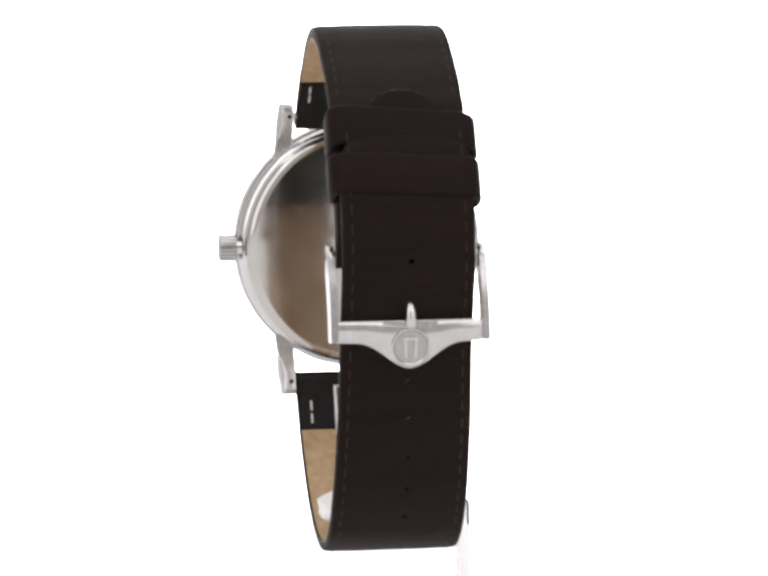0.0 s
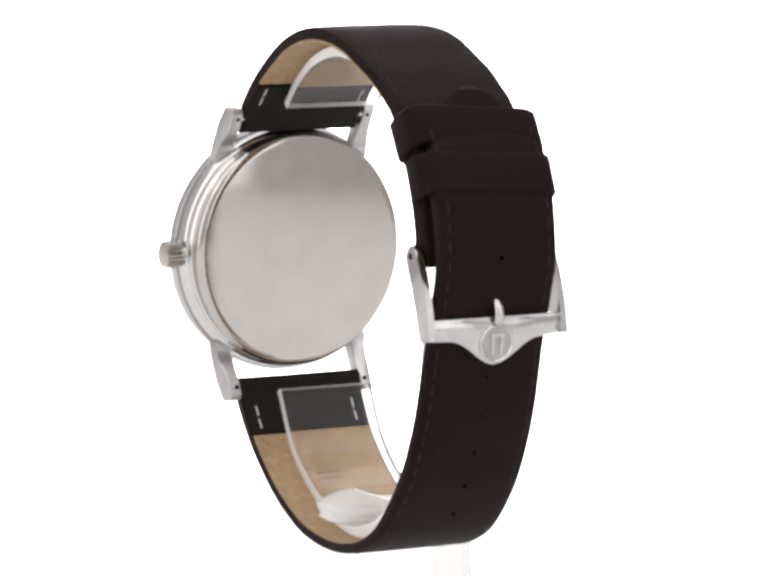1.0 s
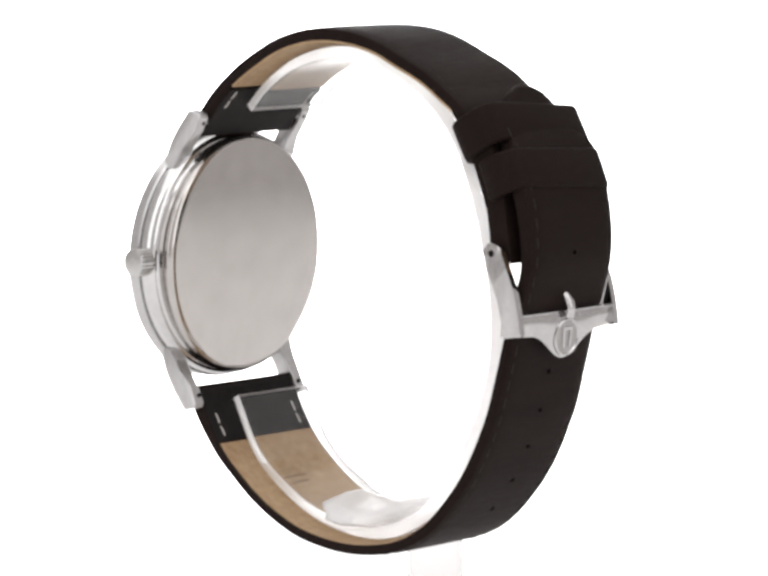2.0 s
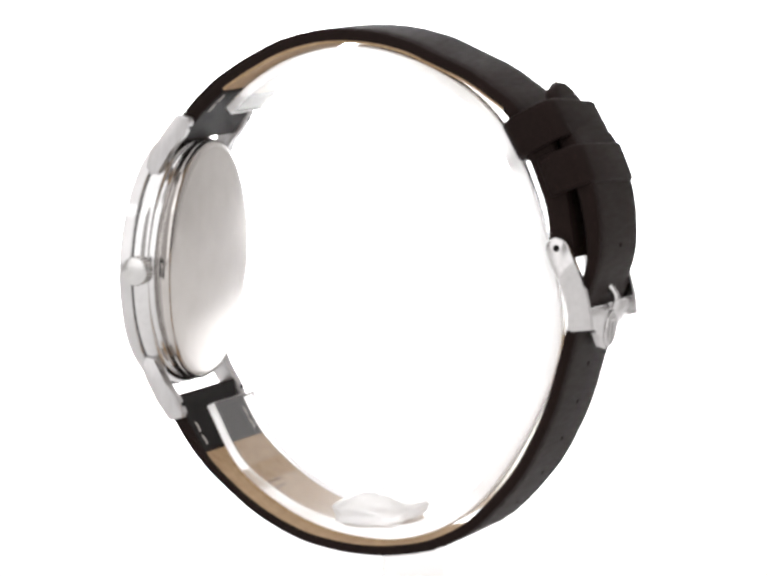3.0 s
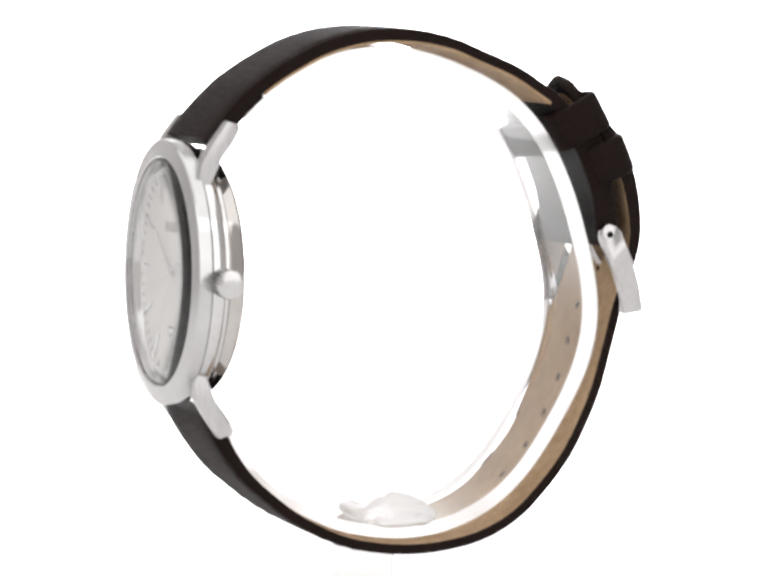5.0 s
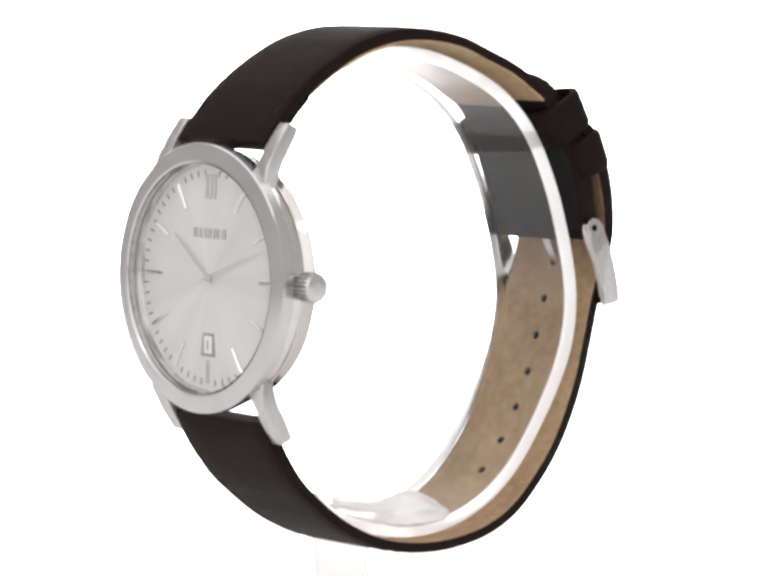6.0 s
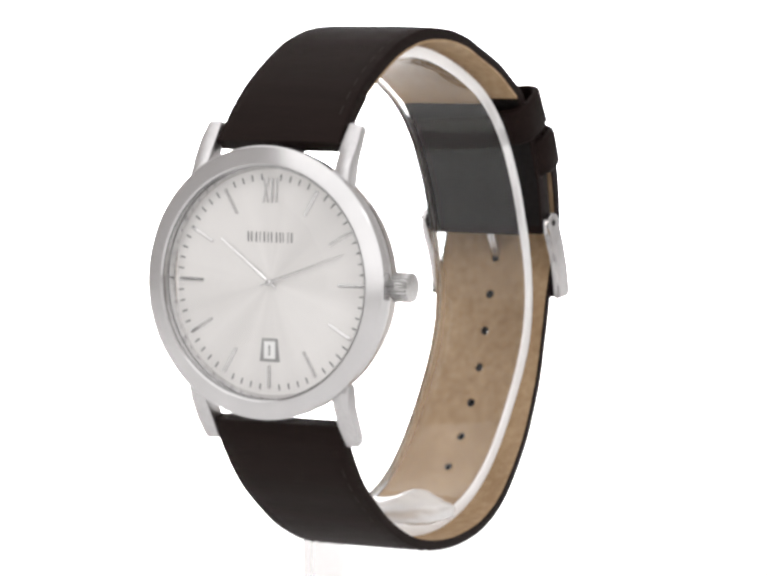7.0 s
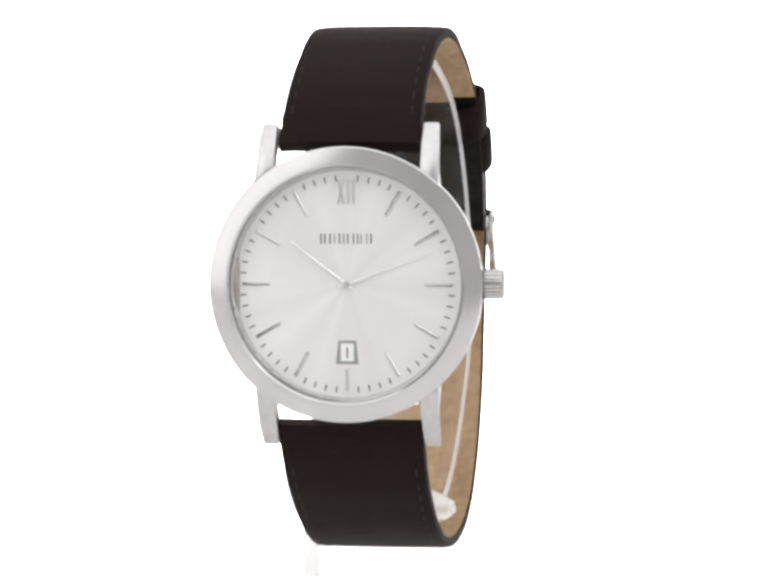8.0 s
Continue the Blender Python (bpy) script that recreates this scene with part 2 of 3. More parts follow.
def case_parts():
    part("case_band", revolve([(16.52, -0.95), (18.45, -0.95), (18.7, -0.75), (18.75, -0.1), (18.6, 0.75), (18.15, 1.25), (17.85, 1.35), (17.85, 1.75), (17.6, 2.0), (16.52, 2.0), (16.52, -0.95)]), STEEL, watch, "polished steel case band", CASE)
    part("bezel", revolve([(16.45, -0.6), (16.5, -1.0), (18.95, -1.0), (19.15, -1.15), (19.2, -2.7), (19.02, -2.93), (16.85, -3.37), (16.65, -3.37), (16.4, -3.15), (16.28, -2.0), (16.26, -0.6), (16.45, -0.6)]), BEZEL, watch, "wide brushed steel bezel", CASE, sharp=12)
    part("case_back", revolve([(15.0, 0.3), (16.9, 0.3), (17.3, 1.3), (17.85, 2.05), (17.98, 2.55), (17.85, 2.88), (17.5, 3.14), (17.0, 3.34), (16.6, 3.42), (0, 3.42)]), BACK, watch, "plain mirror-polished steel case back", CASE @ pose(0, 0, 0, 0, 0, 4.0))
    glass = part("crystal", revolve([(0, -3.4), (10, -3.36), (15.9, -3.25), (16.25, -3.1), (16.25, -2.65), (0, -2.7)]), CRYSTAL, watch, "clear flat watch glass", CASE)
    glass.visible_shadow = False
    # crown
    bm = bmesh.new()
    teeth, rows = 22, []
    for x, r, cut in ((19.05, 1.8, 0.0), (19.25, 2.1, 0.36), (21.5, 2.15, 0.36), (21.8, 2.0, 0.05), (21.9, 1.7, 0.0), (21.95, 0.6, 0.0)):
        ring = []
        for i in range(teeth * 4):
            a = 2 * math.pi * i / (teeth * 4)
            q = r - cut * (1 if i % 4 in (2, 3) else 0)
            ring.append(bm.verts.new(Vector((x, 0.75 + q * math.cos(a), q * math.sin(a))) * MM))
        rows.append(ring)
    for a, b in zip(rows, rows[1:]):
        for i in range(len(a)):
            j = (i + 1) % len(a)
            bm.faces.new((a[i], a[j], b[j], b[i]))
    bm.faces.new(rows[0])
    bm.faces.new(rows[-1])
    crown = part("crown", bm, FLUTED, watch, "fluted steel winding crown", CASE, sharp=18)
    part("stem_tube", rod([(18.2, 0.75, 0), (19.6, 0.75, 0)], 1.05, sides=20), STEEL, crown)
    # lugs
    lug_out = [(-1.35, 14.6), (-0.9, 16.6), (1.0, 19.5), (2.7, 22.0), (3.1, 22.4), (4.9, 21.9), (5.1, 21.2), (4.0, 19.0), (2.2, 16.9), (1.0, 15.0), (0.9, 13.6), (-1.0, 13.2)]
    for side in (1, -1):
        for up in (1, -1):
            bm = prism([(y - 0.35, z * (1.0 if up > 0 else -1.02)) for y, z in lug_out], 10.3 * side, 12.8 * side, 0.26)
            for v in bm.verts:
                z = abs(v.co.z) / MM
                if abs(v.co.x) > 11.5 * MM and z > 19:
                    v.co.x += side * 0.25 * MM * (z - 19) / 3
                if abs(v.co.x) > 11.5 * MM and z < 17:
                    v.co.x += side * 0.3 * MM * (17 - z) / 4
                # the outer flank draws in towards the back
                if abs(v.co.x) > 11.5 * MM:
                    v.co.x -= side * 0.75 * MM * min(1.0, max(0.0, (v.co.y / MM - 0.5) / 3.5))
            lug = part("lug", bm, BRUSHED, watch, "", CASE, sharp=25)
            # nothing is drilled: a dark disc paints the shade of the spring bar hole
            part("bar_hole_shade", rod([(11.0 * side, 4.1, 20.55 * up), (11.0 * side, 4.42, 20.42 * up)], 0.32, sides=14), HOLE_SHADE, lug, "dark disc for the shade in the spring bar hole")
    for up in (1, -1):
        y, z = (3.6, 20.6) if up > 0 else (2.95, -21.0)
        part("spring_bar", rod([(-10.3, y, z), (10.3, y, z)], 0.45), STEEL, watch, "", CASE)


def around(angle, r=0.0, y=0.0):
    """Pose on the dial at a clock angle in degrees; the piece's z runs outwards."""
    return Matrix.Rotation(radians(angle), 4, "Y") @ Matrix.Translation((0, y * MM, r * MM))


def dial_parts():
    dial = part("dial", revolve([(16.25, -1.1), (16.25, -1.45), (15.6, -1.5), (6, -1.5), (0, -1.5)]), DIAL, watch, "silver sunburst dial with hour batons", DIAL_SEAT)
    part("chapter_ring", revolve([(16.2, -1.5), (16.2, -2.3), (16.05, -2.35), (15.7, -1.6), (15.65, -1.5)]), STEEL, dial)
    marker = None
    for h in range(1, 12):
        if h == 6:
            continue
        m = around(30 * h, 0, -1.5)
        if marker is None:
            bm = bmesh.new()
            lo = [(-0.2, 10.9), (0.2, 10.9), (0.25, 14.75), (-0.25, 14.75)]
            vs = [bm.verts.new(Vector((x, 0.02, z)) * MM) for x, z in lo] + [bm.verts.new(Vector((x * 0.95, -0.2, z)) * MM) for x, z in lo]
            ridge = [bm.verts.new(Vector((0, -0.38, z)) * MM) for z in (11.0, 14.65)]
            for q in ((0, 1, 5, 4), (1, 2, 6, 5), (2, 3, 7, 6), (3, 0, 4, 7)):
                bm.faces.new([vs[i] for i in q])
            bm.faces.new((vs[4], vs[5], ridge[0]))
            bm.faces.new((vs[6], vs[7], ridge[1]))
            bm.faces.new((vs[5], vs[6], ridge[1], ridge[0]))
            bm.faces.new((vs[7], vs[4], ridge[0], ridge[1]))
            marker = part("hour_marker", bm, MARKER, dial, "polished steel hour baton", m, sharp=10)
        else:
            alike("hour_marker", marker, dial, m)
    part("hour_marker", box(bmesh.new(), -0.2, 0.2, -0.35, 0.02, 11.6, 14.75, 0.08), MARKER, dial, "short polished baton below the date", around(180, 0, -1.5), sharp=10)
    # the twelve: X I I in thin upright strokes
    for x0, x1 in ((-1.2, -0.4), (-0.4, -1.2)):
        bm = prism([(x0 - 0.07, 11.1), (x0 + 0.07, 11.1), (x1 + 0.07, 14.5), (x1 - 0.07, 14.5)], -1.75, -1.49, axis="y")
        part("numeral_stroke", bm, MARKER, dial, "stroke of the Roman twelve", sharp=10)
    for x in (0.2, 0.95):
        part("numeral_stroke", box(bmesh.new(), x - 0.11, x + 0.11, -1.8, -1.49, 11.1, 14.5, 0.06), MARKER, dial, "stroke of the Roman twelve", sharp=10)
    tick = None
    for k in range(60):
        if k % 5 == 0:
            continue
        m = around(6 * k, 0, -1.5)
        if tick is None:
            tick = part("minute_tick", box(bmesh.new(), -0.1, 0.1, -0.03, 0.02, 14.2, 15.05), INK, dial, "", m)
        else:
            alike("minute_tick", tick, dial, m)
    # maker's mark: a run of plain upright bars of uneven width
    mark = part("maker_mark", box(bmesh.new(), -3.75, -3.55, -1.53, -1.49, 5.62, 7.02), INK, dial, "dark grey maker's mark as plain bars")
    for x, wide in ((-3.2, 0.2), (-2.45, 0.2), (-1.8, 0.12), (-1.15, 0.2), (-0.5, 0.14), (0.05, 0.18), (0.85, 0.18), (1.45, 0.18), (1.95, 0.12), (2.75, 0.12), (3.3, 0.2)):
        part("bar", box(bmesh.new(), x, x + wide, -1.53, -1.49, 5.62, 7.02), INK, mark)
    # date window
    fr = part("date_window", prism([(-1.25, -7.85), (1.25, -7.85), (1.6, -11.1), (-1.6, -11.1)], -1.6, -1.49, 0.03, axis="y"), GREY_INK, dial, "trapezoid grey frame of the date window")
    part("date_disc", box(bmesh.new(), -0.92, 0.92, -1.63, -1.55, -10.72, -8.25, 0.02), WHITE, fr)
    cu = bpy.data.curves.new("date_digit", "FONT")
    cu.body, cu.size, cu.align_x, cu.extrude = "1", 2.1 * MM, "CENTER", 0.00001
    dg = bpy.data.objects.new("tmp", cu)
    scene.collection.objects.link(dg)
    bpy.context.view_layer.update()
    me = bpy.data.meshes.new_from_object(dg.evaluated_get(bpy.context.evaluated_depsgraph_get()))
    bpy.data.objects.remove(dg)
    me.materials.clear()
    me.materials.append(INK)
    num = new("date_digit", me)
    num.parent, num["label"] = fr, "dark printed date numeral 1"
    num.matrix_local = pose(0, -1.645 * MM, -10.25 * MM, 90, 0, 0)
    # pointers
    def pointer(name, angle, length, wide, y, label):
        pts = [(-wide * 0.5, -1.4), (wide * 0.5, -1.4), (wide, 0.8), (wide * 0.35, length), (-wide * 0.35, length), (-wide, 0.8)]
        bm = bmesh.new()
        lo = [bm.verts.new(Vector((a, 0.03, b)) * MM) for a, b in pts]
        hi = [bm.verts.new(Vector((a * 0.9, -0.05, b)) * MM) for a, b in pts]
        spine = [bm.verts.new(Vector((0, -0.13, b)) * MM) for b in (-1.3, 0.8, length - 0.1)]
        for i in range(6):
            j = (i + 1) % 6
            bm.faces.new((lo[i], lo[j], hi[j], hi[i]))
        bm.faces.new(lo)
        for q in ((hi[0], hi[1], spine[0]), (hi[1], hi[2], spine[1], spine[0]), (hi[2], hi[3], spine[2], spine[1]), (hi[3], hi[4], spine[2]), (hi[4], hi[5], spine[1], spine[2]), (hi[5], hi[0], spine[0], spine[1])):
            bm.faces.new(q)
        part(name, bm, MARKER, watch, label, DIAL_SEAT @ around(angle, 0, y), sharp=8)
    pointer("hour_pointer", 307, 9.9, 0.22, -1.85, "slim faceted steel hour pointer")
    pointer("minute_pointer", 70, 12.7, 0.18, -2.05, "slim faceted steel minute pointer")
    part("pointer_pin", revolve([(0, -2.32), (0.35, -2.3), (0.45, -2.2), (0.45, -1.5)], 24), STEEL, watch, "", DIAL_SEAT)


# ---------------------------------------------------------------- strap
UPPER = Band([(-29.0, 19.0), (-27.3, 21.2), (-24.6, 24.2), (-21.3, 27.0), (-16.8, 29.8), (-11.5, 32.3), (-5.1, 33.7), (1.6, 33.6), (7.3, 32.4), (11.8, 30.5), (16.7, 28.3), (20.3, 26.0), (24.1, 22.9), (27.1, 17.3), (29.4, 11.4), (30.7, 7.2), (31.1, 4.6), (31.3, 2.4)], 1)
LOWER = Band([(-29.85, -19.5), (-28.75, -22.9), (-25.3, -28.3), (-21.2, -32.4), (-16.2, -36.2), (-10.1, -39.2), (-4.8, -40.5), (0.2, -41.0), (5.1, -40.8), (10.8, -39.7), (16.2, -37.1), (20.9, -32.8), (25.0, -27.6), (28.8, -20.1), (31.0, -13.2), (32.6, -7.5), (34.2, -2.8), (35.5, 1.9), (35.5, 6.2), (34.6, 11.1), (33.0, 15.7), (31.0, 19.6), (28.8, 23.4), (26.8, 26.9)], -1)


def upper_wide(s):
    return 20.0 - 0.8 * min(1.0, s / 0.16) - 0.2 * s


def lower_wide(s):
    return 20.6 - 0.9 * min(1.0, s / 0.22) - 0.5 * min(1.0, s / 0.5) - 0.7 * min(1.0, max(0.0, (s - 0.5) / 0.2))


def upper_top(s):
    ease = lambda lo, hi: min(1.0, max(0.0, (s - lo) / (hi - lo)))
    return 1.2 - 0.3 * ease(0.2, 0.5) + 2.1 * ease(0.745, 0.785) - 1.2 * ease(0.86, 0.94)


def lower_top(s):
    ease = lambda lo, hi: min(1.0, max(0.0, (s - lo) / (hi - lo)))
    return 0.75 + 0.45 * max(0.0, 1 - s / 0.12) + 0.75 * ease(0.77, 0.86) - 0.5 * ease(0.92, 0.965)


def stitches(band, strap, s0, s1, wide, top, gap):
    count = int((s1 - s0) * band.length / gap)
    first = None
    for i in range(count):
        s = s0 + (s1 - s0) * (i + 0.5) / count
        for side in (-1, 1):
            x = side * (wide(s) / 2 - 1.35)
            m = band.seat(s, x, top(s) + 0.015)
            if first is None:
                bm = rod([(0, -0.8, -0.06), (0, -0.5, 0.03), (0, 0.5, 0.03), (0, 0.8, -0.06)], 0.13, 0.7, 6)
                first = part("stitch", bm, THREAD, strap, "", m)
            else:
                alike("stitch", first, strap, m)


def punch(targets, cut):
    """Takes the solids of cut out of the targets' meshes."""
    bmesh.ops.recalc_face_normals(cut, faces=cut.faces)
    me = bpy.data.meshes.new("cut")
    cut.to_mesh(me)
    cut.free()
    tool = new("cut", me)
    for ob in targets:
        solid = bmesh.new()
        solid.from_mesh(ob.data)
        if solid.calc_volume(signed=True) < 0:
            bmesh.ops.reverse_faces(solid, faces=solid.faces)
            solid.to_mesh(ob.data)
        solid.free()
        mod = ob.modifiers.new("cut", "BOOLEAN")
        mod.operation, mod.object, mod.solver = "DIFFERENCE", tool, "EXACT"
        bpy.context.view_layer.update()
        made = bpy.data.meshes.new_from_object(ob.evaluated_get(bpy.context.evaluated_depsgraph_get()))
        ob.modifiers.clear()
        made.name = ob.data.name
        ob.data = made
        for p in made.polygons:
            p.use_smooth = True
        made.set_sharp_from_angle(angle=radians(35))
    bpy.data.objects.remove(tool)
    bpy.data.meshes.remove(me)


def strap_parts():
    up_low = lambda s: -1.25 if s < 0.125 else (-0.7 if s < 0.718 else -1.1 - 0.6 * min(1.0, max(0.0, (s - 0.9) / 0.06)))
    lo_low = lambda s: -0.75 - 0.1 * min(1.0, max(0.0, (s - 0.35) / 0.15)) - 0.35 * max(0.0, 1 - s / 0.1)
    inset = lambda wide, by: (lambda s: wide(s) - by)
    up = part("upper_strap", UPPER.sheet(0.0, 1.0, upper_wide, up_low, upper_top, 0.18, 160), LEATHER, watch, "black-brown leather strap with stitched edges")
    part("lining", UPPER.sheet(0.128, 0.715, inset(upper_wide, 0.12), lambda s: -1.1, lambda s: -0.69, 0, 90), TAN, up, "tan leather lining")
    part("end_lining", UPPER.sheet(0.004, 0.122, inset(upper_wide, 0.5), lambda s: -1.3, lambda s: -1.0, 0, 16), LEATHER_IN, up, "black leather end flap")
    part("end_lining", UPPER.sheet(0.722, 0.985, inset(upper_wide, 0.5), lambda s: up_low(s) - 0.05, lambda s: up_low(s) + 0.2, 0, 30), LEATHER_IN, up, "black leather buckle flap")
    lo = part("lower_strap", LOWER.sheet(0.0, 1.0, lower_wide, lo_low, lower_top, 0.12, 160, tip=11.0), LEATHER, watch, "black-brown leather strap tail with holes")
    tail = part("lining", LOWER.sheet(0.078, 0.985, inset(lower_wide, 0.5), lambda s: lo_low(s) - 0.05, lambda s: lo_low(s) + 0.3, 0, 130, tip=10.0), TAN, lo, "tan leather lining")
    part("end_lining", LOWER.sheet(0.003, 0.074, inset(lower_wide, 0.5), lambda s: lo_low(s) - 0.05, lambda s: lo_low(s) + 0.1, 0, 16), LEATHER_IN, lo, "black leather end flap")
    stitches(UPPER, up, 0.05, 0.70, upper_wide, upper_top, 2.6)
    stitches(LOWER, lo, 0.05, 0.97, lower_wide, lower_top, 2.6)
    for band, strap, s in ((UPPER, up, 0.08), (UPPER, up, 0.105), (LOWER, lo, 0.045), (LOWER, lo, 0.062)):
        for side in (-1, 1):
            part("flap_stitch", rod([(0, -0.8, 0.05), (0, -0.5, -0.06), (0, 0.5, -0.06), (0, 0.8, 0.05)], 0.16, 0.7, 6), THREAD_GLINT, strap, "stitch coloured pale for its glint", band.seat(s, side * 8.1, -1.34 if band is UPPER else lo_low(s) - 0.09))
    # stamped lines in the lining, too worn to read
    for k, (wide, x) in enumerate(((4.6, 0.2), (3.8, 0.4))):
        m = LOWER.seat(0.148 + 0.011 * k, x, lo_low(0.148) - 0.055)
        part("stamp_line", box(bmesh.new(), -wide / 2, wide / 2, -0.22, 0.22, -0.02, 0.02), STAMP, lo, "worn brown stamped line", m)
    # punched holes, right through strap and lining
    s0 = min(np.linspace(0.3, 0.9, 400), key=lambda s: np.linalg.norm(LOWER.at(s)[0] - np.array((31.2, -6.7))))
    cut = bmesh.new()
    for k in range(-2, 6):
        s = s0 - (k * 5.9 + 0.45) / LOWER.length
        m = LOWER.seat(s, -0.25 - 0.12 * max(0, k), 0)
        bmesh.ops.create_cone(cut, cap_ends=True, segments=20, radius1=0.00103, radius2=0.00008, depth=0.006, matrix=m)
    punch((lo, tail), cut)


def keeper(centre, run, wide, deep, lean, label):
    """A leather loop round both straps."""
    d = Vector((0, *run)).normalized()
    n = Vector((0, -d.z, d.y))
    c = Vector((skew(centre[0]), *centre))
    bm = bmesh.new()
    path = []
    r = 2.9
    for sx, sn, a0 in ((1, 1, 0), (-1, 1, 90), (-1, -1, 180), (1, -1, 270)):
        for a in (0, 22, 45, 67, 90):
            q = radians(a0 + a)
            path.append((sx * (wide / 2 - r) + r * math.cos(q), sn * (deep / 2 - r) + r * math.sin(q)))
    rows = []
    th, h = 1.0, 2.95
    sec = [(0, -h + 0.55), (0.07, -h + 0.27), (0.22, -h + 0.08), (0.45, -h), (th - 0.2, -h), (th, -h + 0.3), (th, h - 0.3), (th - 0.2, h), (0.45, h), (0.22, h - 0.08), (0.07, h - 0.27), (0, h - 0.55)]
    for x, y in path:
        k = Vector((x, y)).normalized()
        ring = []
        for inset, along in sec:
            fx, fy = 1 - inset * 2 / wide, 1 - inset * 2 / deep
            ring.append(bm.verts.new((c + Vector((1, 0, 0)) * x * fx + n * y * fy + d * (along - lean * x)) * MM))
        rows.append(ring)
    for i in range(len(rows)):
        a, b = rows[i], rows[(i + 1) % len(rows)]
        for j in range(len(a)):
            q = (j + 1) % len(a)
            bm.faces.new((a[j], a[q], b[q], b[j]))
    part("keeper", bm, LEATHER, watch, label)


def buckle_parts():
    x0 = skew(31.5) - 0.2
    buckle = part("buckle", rod([(x0 - 10.6, 31.3, 4.4), (x0 + 10.6, 31.3, 4.4)], 0.6, sides=16), BRIGHT, watch, "polished steel pin buckle with round emblem", pose(0, -0.2 * MM, -0.3 * MM))
    arm_line = [(30.6, 5.8), (31.0, 4.4), (31.9, 2.2), (33.3, -1.0), (34.2, -4.5), (34.6, -7.4)]
    pts, _ = spline(arm_line, 24)
    t = np.gradient(pts, axis=0)
    t = t / np.linalg.norm(t, axis=1)[:, None]
    n = np.stack([-t[:, 1], t[:, 0]], 1)
    half = [1.75 * math.sqrt(max(0.03, 1 - max(0, 1 - i / 3.0) ** 2)) * (1 - 0.12 * i / 23) for i in range(24)]
    outline = [tuple(p + k * h) for p, k, h in zip(pts, n, half)] + [tuple(p - k * h) for p, k, h in reversed(list(zip(pts, n, half)))]
    for side in (-1, 1):
        part("buckle_arm", prism(outline, x0 + side * 10.1, x0 + side * 11.15, 0.2), BRIGHT, buckle, "", sharp=30)
        # dark disc in place of the shade in the rivet hole
        part("rivet_hole_shade", rod([(x0 + side * 11.0, 31.0, 4.3), (x0 + side * 11.2, 31.0, 4.3)], 0.5, sides=16), HOLE_SHADE, buckle)
    # front bar, drawn down to a rounded point
    def low(x):
        k = abs(x)
        return -7.35 - 0.45 * (1 - k / 11) - 3.3 * (0.5 + 0.5 * math.cos(math.pi * min(1, k / 7.6))) ** 1.15
    bm = bmesh.new()
    rows = []
    for i in range(61):
        x = -10.95 + 21.9 * i / 60
        zl, zh = low(x), -4.35
        row = []
        for f, dy in ((0, 0.15), (0.05, -0.22), (0.13, 0.0), (0.16, 0.06), (0.5, 0.12), (0.86, 0.0), (0.93, -0.08), (1, -0.3)):
            z = zh + (zl - zh) * f
            row.append(bm.verts.new(Vector((x0 + x, 35.65 - 0.012 * (z + 3) ** 2 + (dy if f else -0.2) - 0.0025 * x * x, z)) * MM))
        for f in (1, 0.5, 0):
            z = zh + (zl - zh) * f
            row.append(bm.verts.new(Vector((x0 + x, 34.5 - 0.012 * (z + 3) ** 2 - 0.0025 * x * x - 1.6 * max(0.0, abs(x) - 9.8) / 1.2, z)) * MM))
        rows.append(row)
    for a, b in zip(rows, rows[1:]):
        for i in range(len(a)):
            j = (i + 1) % len(a)
            bm.faces.new((a[i], a[j], b[j], b[i]))
    bm.faces.new(rows[0])
    bm.faces.new(rows[-1])
    part("front_bar", bm, BRIGHT, buckle, "polished steel bar drawn to a rounded point")
    spot = pose(x0 * MM, 35.5 * MM, -8.1 * MM, -7)
    em = part("emblem", revolve([(2.3, -0.5), (2.75, -0.5), (2.75, 0.03), (2.66, 0.15), (2.46, 0.15), (2.3, -0.03), (2.3, -0.5)], 64), BRIGHT, buckle, "raised round emblem with a plain trapezoid", spot)
    part("emblem_field", revolve([(2.31, -0.5), (2.31, -0.04), (0, -0.04)], 48), DULL_SHADE, em, "dull field coloured darker for the shade of its recess", Matrix.Identity(4))
    fork = prism([(-1.1, 1.5), (1.1, 1.5), (0.8, -1.5), (0.4, -1.5), (0.6, 1.1), (-0.6, 1.1), (-0.4, -1.5), (-0.8, -1.5)], -0.06, 0.13, 0.05, axis="y")
    part("emblem_shape", fork, BRIGHT, em, "", Matrix.Identity(4), sharp=20)
    tg, _ = spline([(31.6, 4.2), (32.6, 1.6), (34.0, -0.8), (35.5, -2.3), (36.2, -3.2), (36.3, -4.3), (36.0, -5.2)], 16)
    part("tongue", rod([(x0, y, z) for y, z in tg], 0.72, 0.7, 12), BRIGHT, buckle, "steel buckle tongue")


case_parts()
dial_parts()
strap_parts()
keeper((27.35, 20.0), (2.4, -4.6), 21.0, 8.9, 0.08, "black leather keeper loop holding the strap tip")
keeper((31.6, 14.35), (1.9, -4.8), 21.3, 7.6, 0.055, "black leather keeper loop beside the buckle")
buckle_parts()


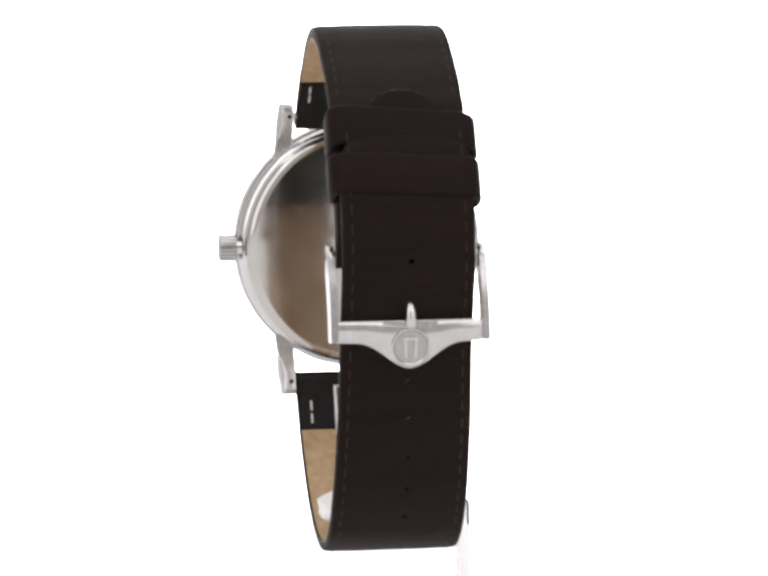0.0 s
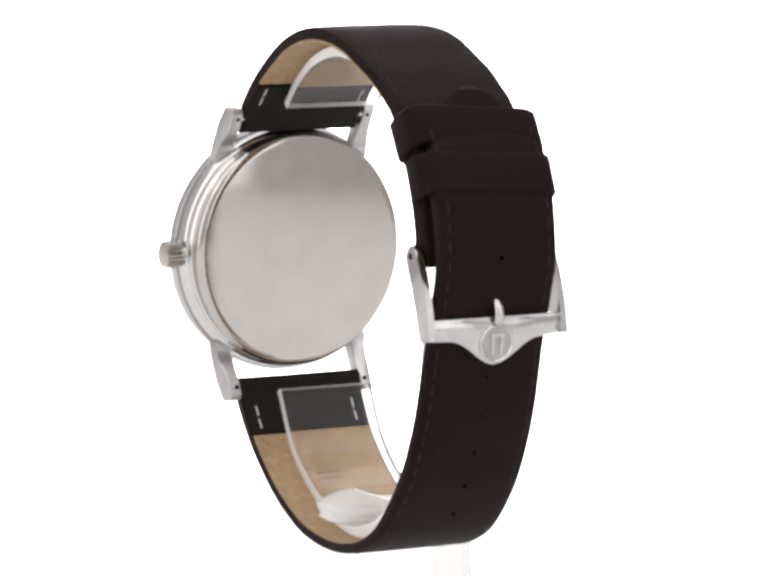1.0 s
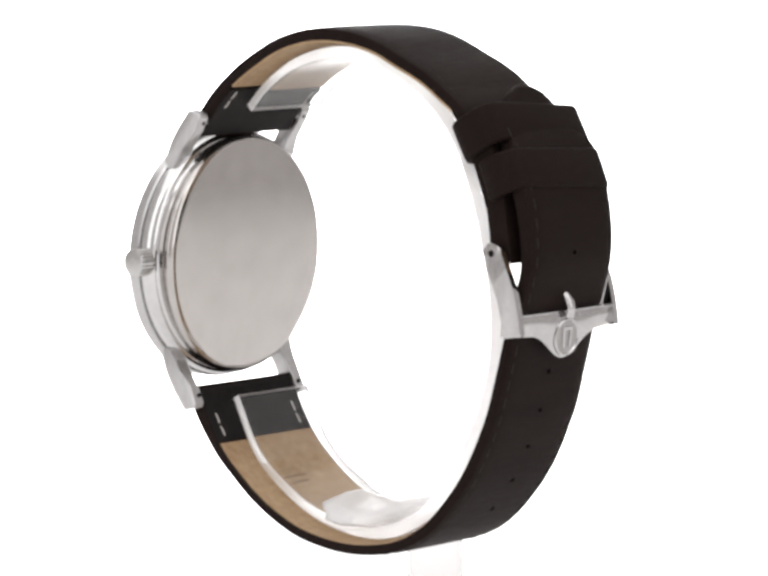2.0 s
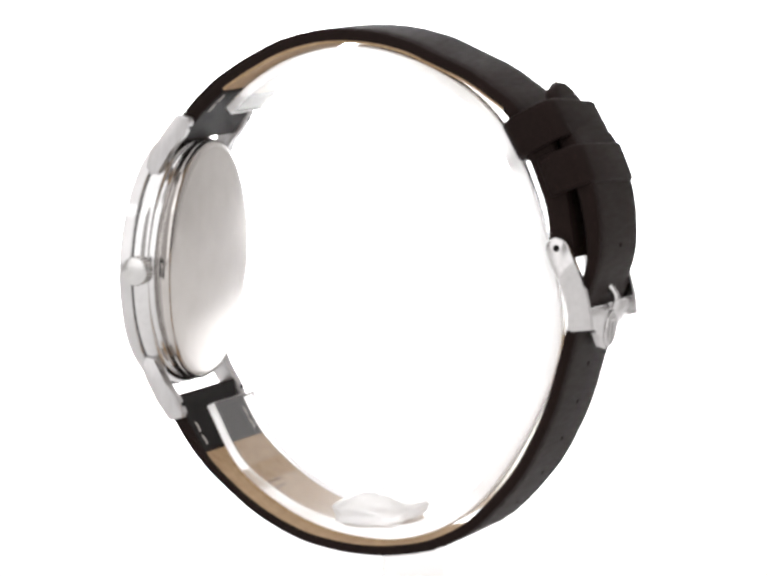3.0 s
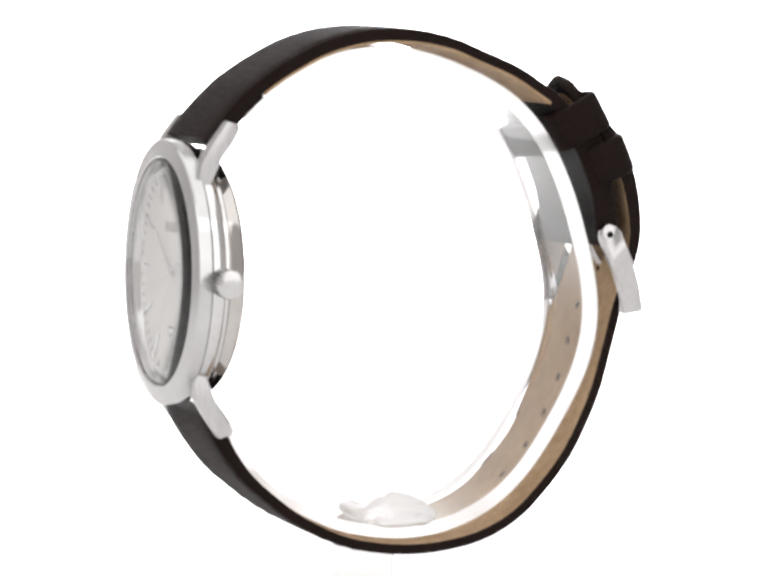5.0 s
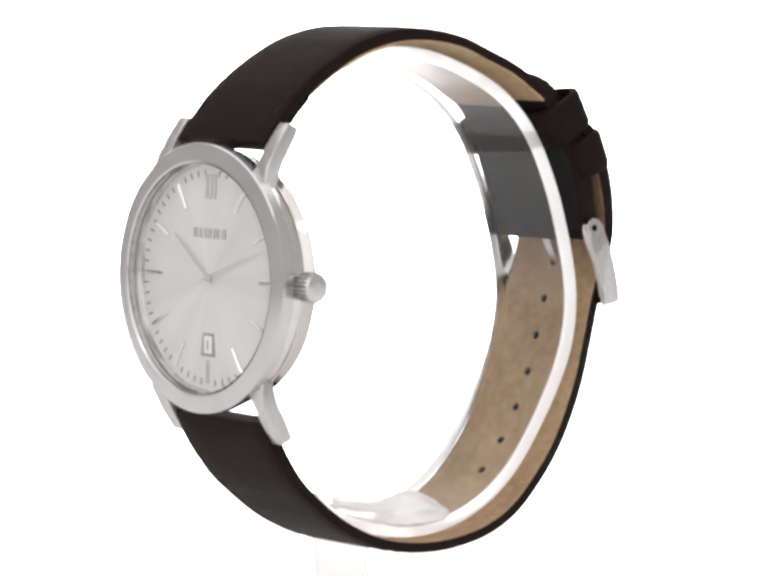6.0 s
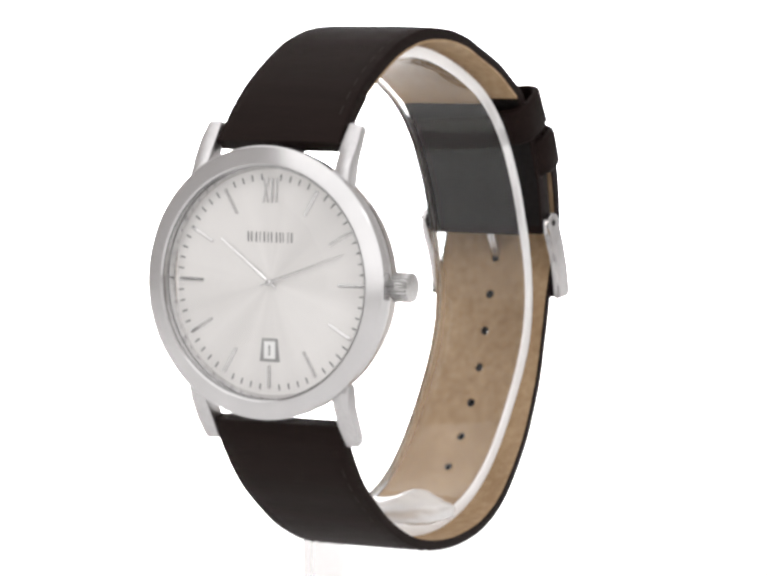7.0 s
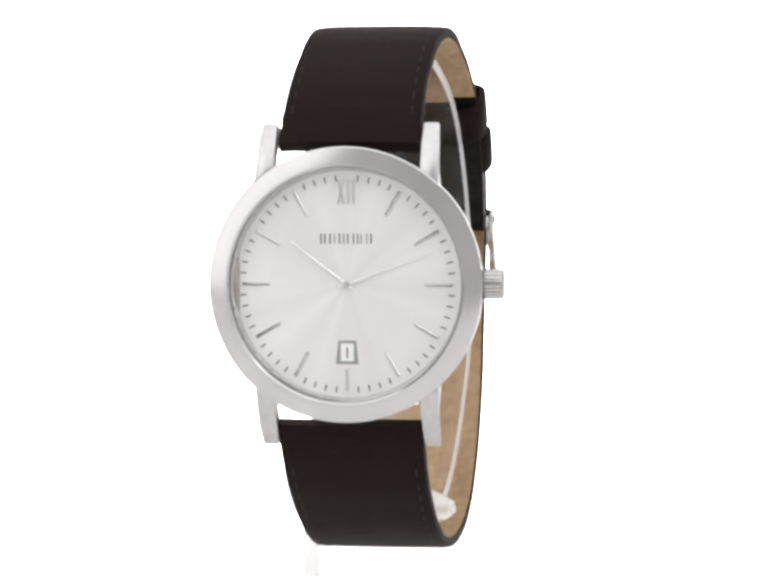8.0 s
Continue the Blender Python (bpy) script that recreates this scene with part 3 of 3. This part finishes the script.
# ---------------------------------------------------------------- the holder
def holder():
    stand = tagged(new("watch_stand"), "clear acrylic C-shaped watch holder on a flat post", "display stand")
    ring = Band([(-26.3, -21.3), (-21.8, -29.6), (-15.6, -34.6), (-8.5, -37.9), (0.1, -39.3), (7.6, -38.4), (14.7, -35.1), (20.3, -29.6), (24.8, -21.5), (27.6, -12.4), (28.8, -3.3), (28.0, 4.8), (26.0, 11.9), (22.5, 19.0), (17.2, 24.6), (9.6, 28.7), (2.1, 31.0), (-5.0, 31.3), (-12.6, 29.5), (-18.6, 26.1), (-22.6, 22.5)], -1)
    bm = ring.sheet(0, 1, lambda s: 15.6, lambda s: -0.7 - 1.1 * math.sin(math.pi * min(1.0, max(0.0, s))) ** 1.5, lambda s: 0.75, 0, 120)
    for v in bm.verts:
        if v.co.y > 0:
            v.co.y *= 0.975 + 0.075 * math.exp(-((v.co.z / MM + 12) / 12) ** 2)
        v.co.x += (4.6 * min(1.0, max(0.0, (v.co.y / MM + 28) / 57)) ** 1.6 - 3.3 - skew(v.co.y / MM)) * MM
    a = part("ring", bm, ACRYLIC, stand, "clear bent acrylic band")
    # cloudy lump of mounting putty on the ring's floor, reaching out to the post
    bm = bmesh.new()
    bmesh.ops.create_uvsphere(bm, u_segments=56, v_segments=36, radius=1.0)
    for v in bm.verts:
        p = v.co.copy()
        k = noise.noise(p * 1.7 + Vector((3.1, 0.4, 7.7))) + 0.45 * noise.noise(p * 4.1)
        q = Vector([math.copysign(abs(c) ** 0.72, c) for c in p]) * (1 + 0.13 * k)
        hump = math.exp(-((q.x - 0.6) / 0.42) ** 2 - ((q.y + 0.1) / 0.75) ** 2) * max(0.0, q.z)
        v.co = Vector((0.1 + 10.2 * q.x, -0.4 + 5.7 * q.y * (1 + 0.12 * q.x), -36.6 + 1.7 * q.z + 2.2 * hump)) * MM
    b = part("pad", bm, ACRYLIC, stand, "cloudy lump of clear mounting putty", sharp=180)
    c = part("post", box(bmesh.new(), -11.7, -9.95, -4.8, 4.8, FLOOR / MM, -34.8, 0.3), ACRYLIC, stand, "clear acrylic post")
    for o in (a, b, c):
        o.visible_shadow = False
        o.data.materials.append({a: SAWN_LIT, b: FROST, c: POLISHED}[o])
    a.data.materials.append(SATIN)
    for p in a.data.polygons:
        p.material_index = 2 if p.normal.x < -0.25 else int(p.normal.x > 0.25 or len(p.vertices) > 4)
    for o in (b, c):
        for p in o.data.polygons:
            p.material_index = 1
    return stand


stand = holder()


def motions():
    """The turntable carries holder and watch round at an even pace."""
    rows = [(t / 2, pose(0, 0, 0, 0, 0, -172.3 + 20.42 * t / 2)) for t in range(17)]
    walk(watch, rows)
    walk(stand, rows)


motions()
